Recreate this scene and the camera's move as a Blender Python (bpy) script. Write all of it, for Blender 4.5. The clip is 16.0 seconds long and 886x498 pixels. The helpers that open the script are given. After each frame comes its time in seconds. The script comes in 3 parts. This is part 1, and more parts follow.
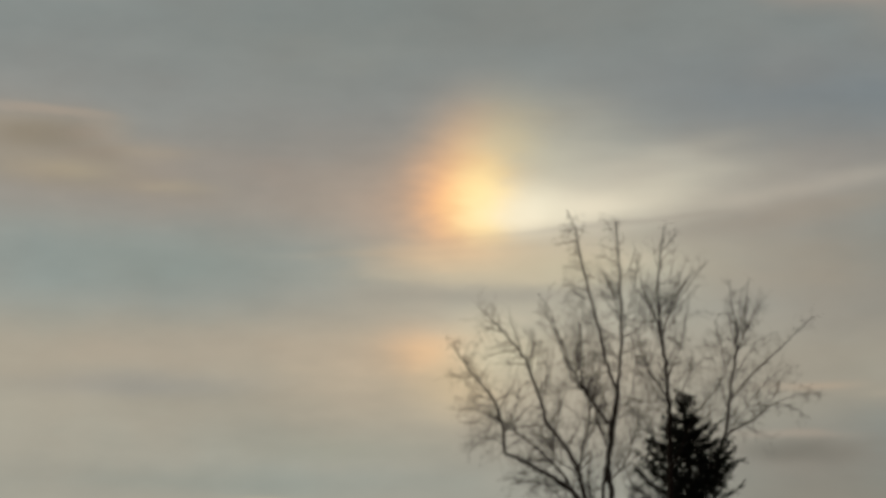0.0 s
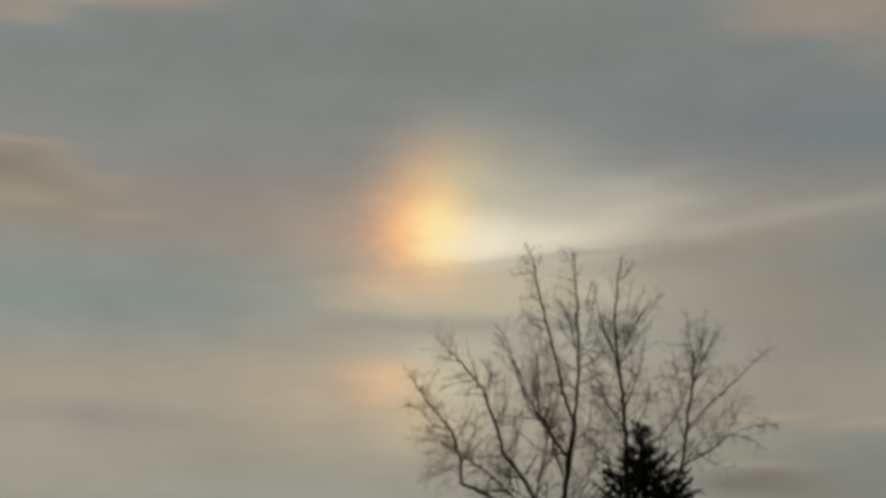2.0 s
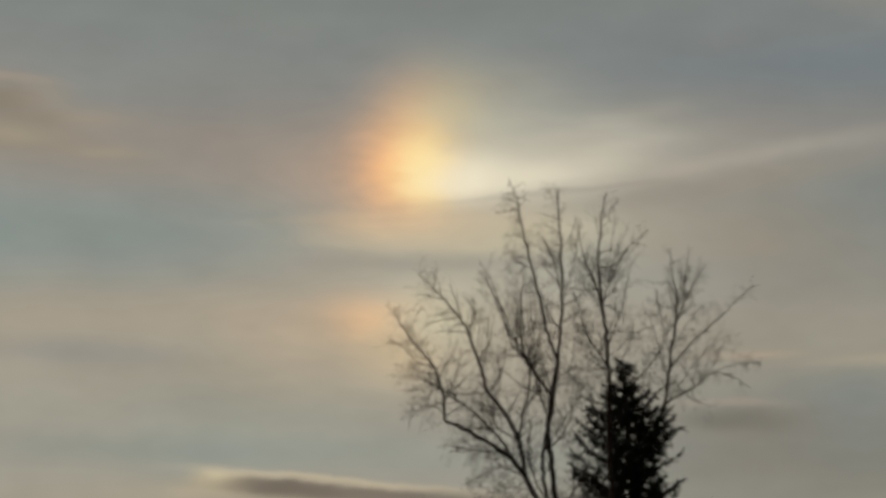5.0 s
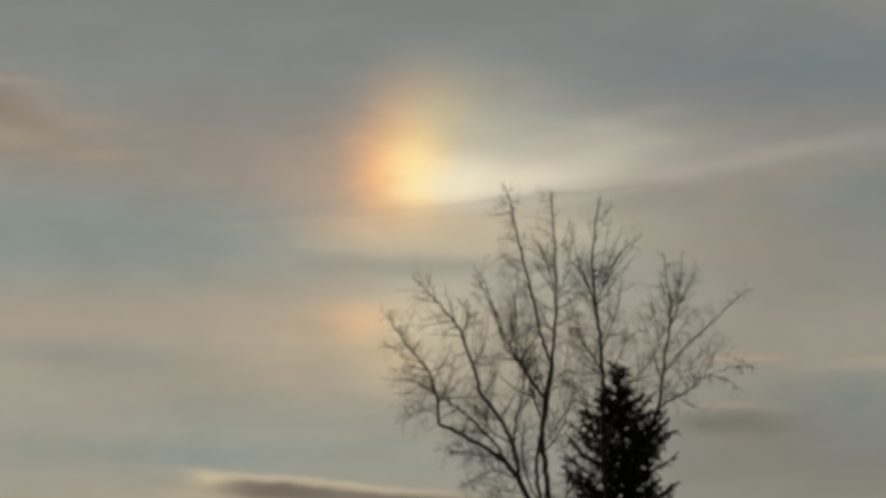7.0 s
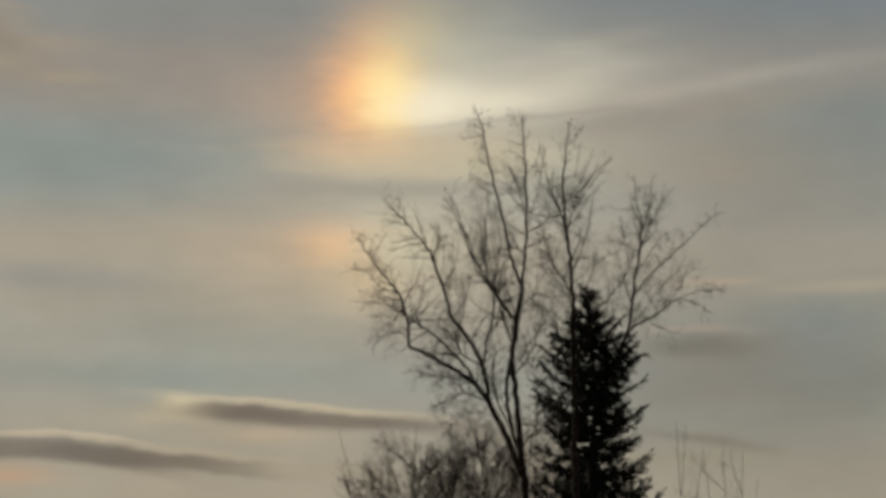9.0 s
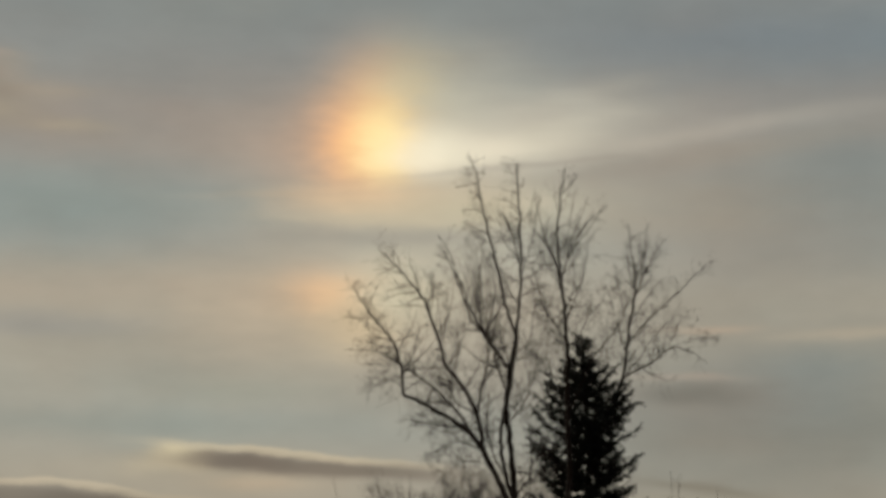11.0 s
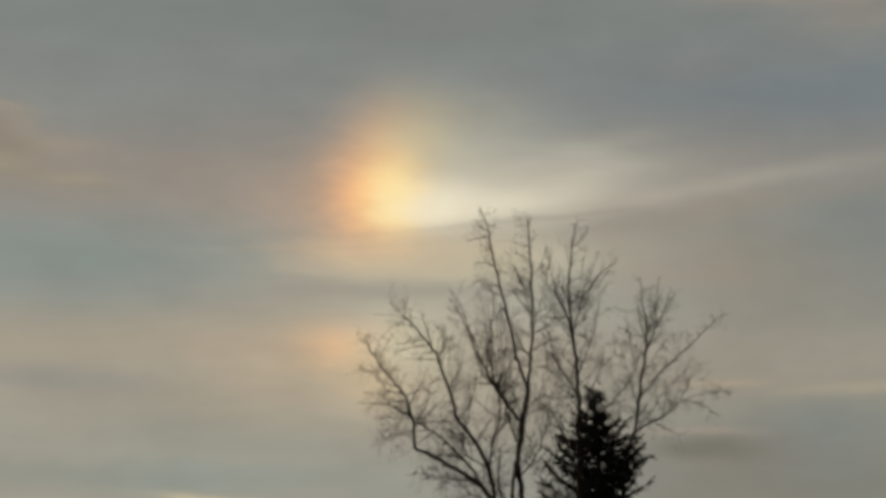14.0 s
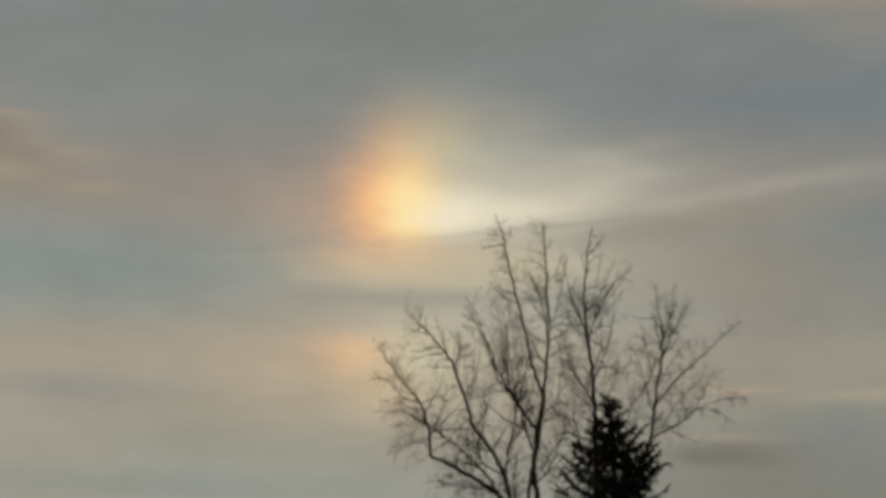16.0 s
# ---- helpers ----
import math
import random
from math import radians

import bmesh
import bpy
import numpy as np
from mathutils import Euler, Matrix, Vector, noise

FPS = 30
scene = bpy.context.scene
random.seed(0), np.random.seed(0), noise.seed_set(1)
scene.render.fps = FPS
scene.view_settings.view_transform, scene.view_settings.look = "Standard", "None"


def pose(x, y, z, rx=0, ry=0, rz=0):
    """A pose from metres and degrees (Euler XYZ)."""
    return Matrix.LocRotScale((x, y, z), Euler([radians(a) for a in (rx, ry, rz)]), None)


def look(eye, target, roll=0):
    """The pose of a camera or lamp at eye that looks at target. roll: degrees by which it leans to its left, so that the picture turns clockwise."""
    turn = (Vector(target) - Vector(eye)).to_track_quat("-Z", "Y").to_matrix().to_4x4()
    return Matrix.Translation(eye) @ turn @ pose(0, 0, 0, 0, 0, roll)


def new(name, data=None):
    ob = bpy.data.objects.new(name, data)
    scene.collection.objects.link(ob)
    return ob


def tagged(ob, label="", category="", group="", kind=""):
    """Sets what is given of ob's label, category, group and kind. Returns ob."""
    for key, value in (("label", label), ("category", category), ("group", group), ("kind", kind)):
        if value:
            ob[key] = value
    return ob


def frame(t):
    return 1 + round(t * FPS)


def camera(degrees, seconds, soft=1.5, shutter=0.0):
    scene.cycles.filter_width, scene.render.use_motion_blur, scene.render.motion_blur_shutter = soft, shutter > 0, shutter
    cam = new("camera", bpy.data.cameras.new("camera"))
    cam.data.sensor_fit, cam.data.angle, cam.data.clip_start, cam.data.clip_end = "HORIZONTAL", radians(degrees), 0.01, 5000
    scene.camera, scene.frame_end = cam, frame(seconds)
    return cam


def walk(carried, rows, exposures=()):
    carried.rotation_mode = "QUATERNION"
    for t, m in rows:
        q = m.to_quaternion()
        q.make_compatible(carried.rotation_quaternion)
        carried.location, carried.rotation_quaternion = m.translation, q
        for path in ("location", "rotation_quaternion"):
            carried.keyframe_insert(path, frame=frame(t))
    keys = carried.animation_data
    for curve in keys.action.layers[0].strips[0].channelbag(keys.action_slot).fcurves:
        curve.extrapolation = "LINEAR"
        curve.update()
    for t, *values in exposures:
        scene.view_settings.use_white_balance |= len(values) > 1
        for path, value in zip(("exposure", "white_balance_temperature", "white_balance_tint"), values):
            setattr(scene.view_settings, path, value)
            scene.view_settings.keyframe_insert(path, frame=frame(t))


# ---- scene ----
# One long lens, held at eye height in one spot, turning a little as it is held by hand.
cam = camera(20.0, 16.0, soft=4.1, shutter=0.5)
EYE = (0.0, 0.0, 1.6)
PATH = (
    (0, 12.634, 1.779, 0.351),
    (0.5, 13.487, 0.891, 0.377),
    (1, 13.656, 0.517, 0.407),
    (1.5, 13.604, 0.510, 0.371),
    (2, 13.328, 0.790, 0.332),
    (2.5, 12.632, 1.014, 0.305),
    (3, 12.342, 1.042, 0.372),
    (3.5, 12.146, 0.979, 0.406),
    (4, 11.903, 0.846, 0.350),
    (4.2, 11.880, 0.760, 0.350),
    (6.3, 11.950, 0.080, 0.330),
    (6.5, 11.932, 0.118, 0.295),
    (7, 11.983, 0.262, 0.354),
    (7.5, 11.843, 0.400, 0.373),
    (8, 11.250, 0.271, 0.332),
    (8.2, 10.661, 0.027, 0.248),
    (8.6, 10.250, -0.270, 0.330),
    (9.4, 10.220, -0.520, 0.330),
    (10.3, 10.736, -0.596, 0.420),
    (10.5, 10.957, -0.551, 0.388),
    (11, 11.321, -0.556, 0.402),
    (11.5, 11.699, -0.631, 0.314),
    (12, 12.012, -0.672, 0.299),
    (12.5, 12.291, -0.572, 0.378),
    (13, 12.537, -0.526, 0.353),
    (13.5, 12.644, -0.464, 0.319),
    (14, 12.536, -0.282, 0.394),
    (14.5, 12.330, -0.119, 0.370),
    (15, 12.216, -0.002, 0.325),
    (15.5, 12.482, 0.101, 0.313),
    (16, 12.709, 0.079, 0.366),
)
walk(cam, [(t, pose(*EYE, 90 + tilt, 0, turn) @ pose(0, 0, 0, 0, 0, lean)) for t, tilt, turn, lean in PATH],
     exposures=[(0, 0.08), (0.5, -0.02), (1.5, -0.06), (4.2, -0.05), (8.2, -0.05), (9.3, 0.04), (10.3, 0.13), (10.7, 0.10), (11.5, 0.0), (12.5, -0.05), (16, -0.05)])

# ---- sky and sun ----
SUN_ALT, SUN_AZ = 13.7, -23.7        # degrees; the parhelion stands 22 degrees from it at the same height

world = bpy.data.worlds.new("sky")
scene.world = world
world.use_nodes = True
wt = world.node_tree
wt.nodes.clear()


def lin(r, g, b):
    """A linear colour from display values of 0 to 255."""
    return tuple((c / 255 / 12.92) if c <= 10 else ((c / 255 + 0.055) / 1.055) ** 2.4 for c in (r, g, b)) + (1.0,)


def put(tree, kind, mode=""):
    """A new node; mode: how a colour mix blends."""
    node = tree.nodes.new(kind)
    if mode:
        node.data_type, node.blend_type = "RGBA", mode
    return node


def calc(op, a, b=None, c=None, tree=wt, clamp=False):
    node = tree.nodes.new("ShaderNodeMath")
    node.operation, node.use_clamp = op, clamp
    for socket, value in zip(node.inputs, (a, b, c)):
        if value is None:
            continue
        if isinstance(value, (int, float)):
            socket.default_value = value
        else:
            tree.links.new(value, socket)
    return node.outputs[0]


way_in = put(wt, "ShaderNodeTexCoord").outputs["Generated"]
axes = put(wt, "ShaderNodeSeparateXYZ")
wt.links.new(way_in, axes.inputs[0])
AZ0 = calc("MULTIPLY", calc("ARCTAN2", axes.outputs[0], axes.outputs[1]), 57.29578)
ALT0 = calc("MULTIPLY", calc("ARCSINE", axes.outputs[2]), 57.29578)


def sky_noise(sx, sy, detail, rough, seed):
    """Cloud noise, stretched along the horizon; 0 to 1, about 0.5 in the middle."""
    at = put(wt, "ShaderNodeCombineXYZ")
    wt.links.new(calc("MULTIPLY", AZ0, sx), at.inputs[0])
    wt.links.new(calc("MULTIPLY", ALT0, sy), at.inputs[1])
    at.inputs[2].default_value = seed
    tex = put(wt, "ShaderNodeTexNoise")
    tex.inputs["Scale"].default_value = 1.0
    tex.inputs["Detail"].default_value = detail
    tex.inputs["Roughness"].default_value = rough
    wt.links.new(at.outputs[0], tex.inputs["Vector"])
    return tex.outputs["Fac"]


wisp = sky_noise(0.40, 0.9, 3.0, 0.5, 3.1)
streak = sky_noise(0.20, 1.1, 3.0, 0.5, 7.7)
broad = sky_noise(0.30, 0.6, 3.0, 0.5, 11.3)
fine = sky_noise(0.9, 2.4, 4.0, 0.55, 1.4)
AZ = calc("ADD", AZ0, calc("ADD", calc("MULTIPLY", calc("SUBTRACT", broad, 0.5), 1.2), calc("MULTIPLY", calc("SUBTRACT", fine, 0.5), 0.4)))
ALT = calc("ADD", ALT0, calc("ADD", calc("MULTIPLY", calc("SUBTRACT", wisp, 0.5), 0.45), calc("MULTIPLY", calc("SUBTRACT", fine, 0.5), 0.12)))
CALM = calc("ADD", ALT0, calc("ADD", calc("MULTIPLY", calc("SUBTRACT", fine, 0.5), 0.16), calc("MULTIPLY", calc("SUBTRACT", wisp, 0.5), 0.14)))
AZ_CALM = calc("ADD", AZ0, calc("MULTIPLY", calc("SUBTRACT", fine, 0.5), 0.55))
RAGGED = calc("MULTIPLY_ADD", streak, 1.2, 0.4)

# The even grey deck, by height above the horizon.
deck = put(wt, "ShaderNodeValToRGB")
ramp = deck.color_ramp
ramp.interpolation = "B_SPLINE"
LOW, HIGH = 4.0, 20.0
BANDS = (
    (4.93, 158, 149, 132),
    (6.08, 157, 151, 137),
    (7.11, 147, 149, 140),
    (8.01, 155, 151, 138),
    (9.17, 158, 151, 136),
    (10.39, 160, 153, 137),
    (11.49, 139, 144, 139),
    (12.65, 136, 143, 138),
    (13.80, 145, 140, 132),
    (15.09, 138, 136, 130),
    (16.36, 130, 134, 132),
    (17.64, 124, 130, 128),
    (19.26, 130, 134, 130),
)
for k, (height, *shade) in enumerate(BANDS):
    stop = ramp.elements[k] if k < 2 else ramp.elements.new((height - LOW) / (HIGH - LOW))
    stop.position = (height - LOW) / (HIGH - LOW)
    stop.color = lin(*shade)
wt.links.new(calc("DIVIDE", calc("SUBTRACT", ALT, LOW), HIGH - LOW, clamp=True), deck.inputs[0])

# Thin deck over a clear sky.
clear = put(wt, "ShaderNodeTexSky")
clear.sky_type, clear.sun_disc = "NISHITA", False
clear.sun_elevation, clear.sun_rotation = radians(SUN_ALT), radians(SUN_AZ)
weak = put(wt, "ShaderNodeMix", "MULTIPLY")
weak.inputs[0].default_value = 1.0
wt.links.new(clear.outputs[0], weak.inputs[6])
weak.inputs[7].default_value = (0.06, 0.06, 0.06, 1)
tint = put(wt, "ShaderNodeMix", "MIX")
tint.inputs[0].default_value = 0.97
wt.links.new(weak.outputs[2], tint.inputs[6])
wt.links.new(deck.outputs[0], tint.inputs[7])
SKY = tint.outputs[2]


def bank(az, alt, wide, high, shade, cover, rise=0.0, bend=0.0, ragged=True, power=2.0, under=None, calm=False):
    """A bank of cloud or light in the sky: its middle and half sizes in degrees, its display colour and cover.
    rise and bend: how its axis climbs and curves. power: 2 soft, more with a firmer edge. under: cut off below that height of its axis."""
    global SKY
    du = calc("SUBTRACT", AZ_CALM if calm else AZ, az)
    dv = calc("SUBTRACT", CALM if calm else ALT, alt)
    if rise:
        dv = calc("SUBTRACT", dv, calc("MULTIPLY", du, rise))
    if bend:
        dv = calc("SUBTRACT", dv, calc("MULTIPLY", calc("MULTIPLY", du, du), bend))
    far = calc("ADD", calc("POWER", calc("ABSOLUTE", calc("DIVIDE", du, wide)), power),
               calc("POWER", calc("ABSOLUTE", calc("DIVIDE", dv, high)), power))
    mask = calc("MULTIPLY", calc("EXPONENT", calc("MULTIPLY", far, -1.0)), cover)
    if ragged:
        mask = calc("MULTIPLY", mask, RAGGED)
    if under is not None:
        mask = calc("MULTIPLY", mask, calc("MULTIPLY_ADD", calc("ADD", dv, alt - under), 1.5, 0.5, clamp=True))
    mask = calc("MINIMUM", mask, 1.0)
    layer = put(wt, "ShaderNodeMix", "MIX")
    wt.links.new(mask, layer.inputs[0])
    wt.links.new(SKY, layer.inputs[6])
    layer.inputs[7].default_value = lin(*shade)
    SKY = layer.outputs[2]


# Broad tints of the deck.
bank(8.43, 15.94, 6.28, 1.031, (119, 126, 128), 0.8)
bank(8.06, 12.01, 3.93, 1.353, (143, 137, 126), 0.85)
bank(1.01, 14.96, 1.70, 1.160, (176, 172, 156), 0.6)
bank(1.53, 12.32, 2.49, 1.031, (200, 190, 166), 0.6)
bank(8.19, 7.29, 4.32, 2.062, (127, 126, 116), 0.85)
bank(-6.00, 14.11, 4.19, 0.966, (150, 139, 128), 0.75)
bank(0.47, 11.23, 4.32, 2.191, (184, 175, 156), 0.65)
bank(-1.13, 17.89, 6.54, 0.902, (122, 127, 123), 0.5)
bank(-6.57, 10.20, 4.71, 0.541, (166, 154, 137), 0.5)
# Cooler and warmer patches between the stripes.
bank(-8.29, 12.23, 2.93, 0.638, (131, 141, 135), 0.55)
bank(-8.82, 9.43, 2.42, 0.281, (143, 142, 137), 0.6)
bank(-6.32, 7.25, 4.21, 0.332, (142, 147, 138), 0.5)
bank(-4.03, 8.12, 2.04, 0.383, (150, 152, 138), 0.4)
bank(9.92, 13.33, 2.10, 1.100, (121, 127, 124), 0.42)
bank(6.65, 12.00, 1.66, 0.702, (156, 147, 131), 0.55)
bank(10.32, 17.76, 1.53, 0.638, (142, 136, 126), 0.6)
bank(4.56, 12.16, 1.15, 0.638, (164, 155, 138), 0.45)
bank(8.72, 8.00, 1.40, 0.765, (124, 130, 126), 0.5)
bank(6.78, 6.75, 2.17, 0.574, (142, 135, 122), 0.5)
bank(-5.00, 16.90, 4.00, 1.000, (135, 135, 127), 0.4)
# Pinkish banks high up.
bank(-9.03, 19.16, 2.75, 0.490, (164, 150, 135), 0.95, power=4, calm=True)
bank(-11.00, 18.42, 1.25, 0.27, (157, 146, 133), 0.85, calm=True, power=3)
bank(8.38, 18.78, 2.49, 0.799, (152, 141, 130), 0.9, power=4)
# Brown bank with lit edges.
bank(-11.0, 14.72, 1.85, 0.86, (147, 139, 125), 0.85, rise=-0.05, calm=True, power=5)
bank(-8.6, 14.00, 1.50, 0.36, (154, 143, 129), 0.6, rise=-0.2)
bank(-11.2, 15.00, 1.15, 0.31, (136, 128, 113), 0.8, power=3, calm=True)
bank(-10.95, 15.55, 1.40, 0.105, (163, 151, 137), 0.7, power=3, calm=True, rise=-0.07)
bank(-9.75, 15.10, 0.60, 0.30, (156, 145, 132), 0.6, calm=True, rise=-0.4)
bank(-10.30, 15.08, 0.60, 0.20, (145, 133, 119), 0.6)
bank(-8.89, 14.63, 0.92, 0.258, (160, 148, 132), 0.6)
bank(-9.92, 14.62, 0.79, 0.180, (142, 130, 116), 0.6)
bank(-10.60, 14.22, 1.00, 0.27, (164, 153, 132), 0.85, calm=True)
bank(-8.20, 13.95, 0.95, 0.16, (163, 151, 132), 0.7)
bank(-8.76, 14.69, 1.05, 0.129, (158, 146, 130), 0.6)
# White fan and long bright streak beside the parhelion, and the darker band under it.
bank(2.33, 13.98, 2.88, 0.799, (193, 187, 169), 0.85, calm=True, rise=0.1)
bank(2.85, 14.50, 1.30, 0.36, (180, 173, 159), 0.7, rise=0.27, calm=True)
bank(6.93, 13.45, 4.45, 0.335, (148, 141, 129), 0.65, rise=0.15, calm=True)
bank(5.36, 13.74, 2.75, 0.20, (174, 167, 153), 0.45, rise=0.17, calm=True)
bank(8.91, 14.27, 2.49, 0.22, (166, 161, 150), 0.45, rise=0.1, calm=True)
bank(2.34, 14.43, 2.49, 0.206, (186, 180, 163), 0.35, rise=0.24, calm=True)
# Stripes below the parhelion.
bank(-0.84, 12.33, 2.09, 0.490, (204, 184, 152), 0.75, calm=True)
bank(-1.24, 12.47, 1.51, 0.335, (224, 192, 152), 0.75, calm=True)
bank(0.87, 12.26, 2.36, 0.464, (192, 182, 156), 0.7, calm=True)
bank(-0.58, 11.59, 2.88, 0.206, (152, 147, 136), 0.6, calm=True)
bank(-2.40, 9.80, 3.14, 1.224, (184, 168, 144), 0.65)
bank(-1.95, 10.27, 1.00, 0.47, (232, 190, 146), 0.9, calm=True)
bank(-1.36, 9.62, 0.98, 0.644, (208, 182, 144), 0.75, calm=True)
bank(-0.51, 10.26, 1.11, 0.773, (206, 196, 168), 0.75, calm=True)
# Thin lit streaks and small dark lenses low down.
bank(6.75, 9.46, 1.05, 0.10, (174, 158, 138), 0.9, calm=True, rise=0.03)
bank(10.03, 9.35, 1.96, 0.142, (174, 162, 142), 0.8, calm=True, rise=0.03)
bank(8.99, 8.55, 1.96, 0.515, (134, 138, 132), 0.6, calm=True)
bank(6.55, 7.83, 2.23, 0.644, (140, 132, 121), 0.5, calm=True)
bank(6.40, 8.00, 1.30, 0.27, (121, 117, 107), 0.8, power=2.5, rise=-0.05)
bank(6.10, 8.40, 1.20, 0.10, (164, 151, 136), 0.6, calm=True, rise=-0.03)
bank(6.50, 5.85, 1.44, 0.116, (126, 119, 104), 0.75, calm=True, rise=-0.13)
bank(5.99, 5.48, 2.62, 0.206, (150, 142, 120), 0.5, calm=True)
# Two long dark clouds with a lit upper rim.
bank(-4.05, 6.13, 3.40, 0.515, (168, 155, 133), 0.6)
bank(-5.15, 6.50, 0.75, 0.26, (184, 169, 141), 0.85, power=3, calm=True)
bank(-5.84, 6.47, 0.96, 0.281, (182, 168, 142), 0.75, rise=0.15)
bank(-2.75, 6.60, 3.05, 0.105, (188, 175, 150), 0.9, rise=-0.085, calm=True, power=4)
bank(-5.45, 6.68, 0.45, 0.168, (206, 191, 158), 0.9, calm=True)
bank(-1.91, 6.30, 3.20, 0.19, (124, 115, 102), 0.92, rise=-0.06, calm=True, power=2.5)
bank(-3.90, 6.42, 1.25, 0.21, (118, 108, 96), 0.85, rise=-0.08, calm=True, power=3)
bank(-3.55, 5.98, 1.00, 0.16, (178, 162, 139), 0.7, calm=True)
bank(-8.44, 5.90, 2.60, 0.085, (194, 180, 155), 0.9, rise=-0.02, bend=-0.05, calm=True, power=4)
bank(-5.19, 5.47, 2.23, 0.142, (172, 160, 138), 0.8, rise=-0.1, calm=True, power=4)
bank(-8.44, 5.56, 2.70, 0.28, (116, 108, 97), 0.95, rise=-0.03, bend=-0.04, calm=True, power=4)
bank(-5.83, 5.31, 2.36, 0.193, (116, 107, 95), 0.9, rise=-0.08, calm=True, power=4)
bank(-9.49, 4.94, 1.18, 0.206, (180, 152, 126), 0.8, calm=True)
bank(-2.63, 5.16, 2.09, 0.180, (164, 152, 130), 0.5, calm=True)
# The parhelion: reddish towards the sun, then yellow, then a white tail.
bank(-2.88, 13.59, 1.70, 0.902, (172, 152, 134), 0.6, ragged=False, calm=True)
bank(0.05, 14.00, 1.30, 0.95, (208, 201, 180), 0.8, ragged=False, calm=True)
bank(-1.12, 15.02, 0.94, 0.928, (204, 168, 136), 0.7, ragged=False, calm=True)
bank(-0.31, 15.02, 0.92, 0.966, (194, 184, 152), 0.65, ragged=False, calm=True)
bank(1.25, 13.46, 2.10, 0.50, (230, 221, 197), 0.85, ragged=False, under=13.12, calm=True, rise=0.085)
bank(-1.46, 13.70, 1.00, 1.05, (247, 187, 132), 0.95, ragged=False, under=12.6, calm=True)
bank(-0.84, 13.72, 0.70, 0.95, (255, 226, 160), 0.95, ragged=False, under=12.75, calm=True)
bank(-0.80, 13.57, 0.55, 0.62, (255, 232, 168), 0.6, ragged=False, under=12.85, calm=True)
bank(0.12, 13.40, 0.95, 0.58, (243, 234, 206), 0.8, ragged=False, under=13.0, calm=True)
bank(3.00, 13.27, 3.00, 0.075, (156, 149, 137), 0.5, calm=True, rise=0.095, ragged=False)
# Thin stripes just under it.
bank(-2.78, 12.53, 1.91, 0.089, (184, 166, 142), 0.32, calm=True, rise=0.04)
bank(-0.80, 12.00, 2.42, 0.115, (194, 182, 156), 0.5, calm=True)

# The veiled sun itself, outside the view, brightens the deck round it.
bank(SUN_AZ, SUN_ALT, 5.0, 5.0, (255, 236, 205), 0.9)

# The deck is thin: it is bright towards the sun and dull away from it. Faint unevenness besides.
facing = put(wt, "ShaderNodeVectorMath")
facing.operation = "DOT_PRODUCT"
wt.links.new(way_in, facing.inputs[0])
facing.inputs[1].default_value = (math.sin(radians(SUN_AZ)) * math.cos(radians(SUN_ALT)), math.cos(radians(SUN_AZ)) * math.cos(radians(SUN_ALT)), math.sin(radians(SUN_ALT)))
sunward = calc("MAXIMUM", calc("MINIMUM", calc("MULTIPLY_ADD", facing.outputs["Value"], 1.1, 0.25), 1.0), 0.30)
grain = put(wt, "ShaderNodeMix", "MULTIPLY")
grain.inputs[0].default_value = 1.0
mottle = sky_noise(0.45, 0.75, 4.0, 0.55, 23.9)
patch = sky_noise(0.22, 0.42, 3.0, 0.5, 31.7)
uneven = calc("ADD", calc("MULTIPLY_ADD", calc("SUBTRACT", streak, 0.5), 0.12, 1.0), calc("ADD", calc("MULTIPLY", calc("SUBTRACT", fine, 0.5), 0.08), calc("MULTIPLY", calc("SUBTRACT", mottle, 0.5), 0.20)))
hue = put(wt, "ShaderNodeMix", "MIX")
wt.links.new(patch, hue.inputs[0])
hue.inputs[6].default_value, hue.inputs[7].default_value = (0.935, 1.013, 1.05, 1), (1.065, 0.988, 0.948, 1)
tinted = put(wt, "ShaderNodeMix", "MULTIPLY")
tinted.inputs[0].default_value = 1.0
wt.links.new(SKY, tinted.inputs[6])
wt.links.new(hue.outputs[2], tinted.inputs[7])
wt.links.new(tinted.outputs[2], grain.inputs[6])
wt.links.new(calc("MULTIPLY", uneven, sunward), grain.inputs[7])
shine = put(wt, "ShaderNodeBackground")
wt.links.new(grain.outputs[2], shine.inputs[0])
shine.inputs[1].default_value = 1.0
wt.links.new(shine.outputs[0], put(wt, "ShaderNodeOutputWorld").inputs[0])

sun = new("sun", bpy.data.lights.new("sun", "SUN"))
sun.data.energy, sun.data.angle, sun.data.color = 0.6, radians(12), (1.0, 0.86, 0.68)
sx, sy, sz = math.sin(radians(SUN_AZ)) * math.cos(radians(SUN_ALT)), math.cos(radians(SUN_AZ)) * math.cos(radians(SUN_ALT)), math.sin(radians(SUN_ALT))
sun.matrix_world = look((sx * 100, sy * 100, sz * 100), (0, 0, 0))


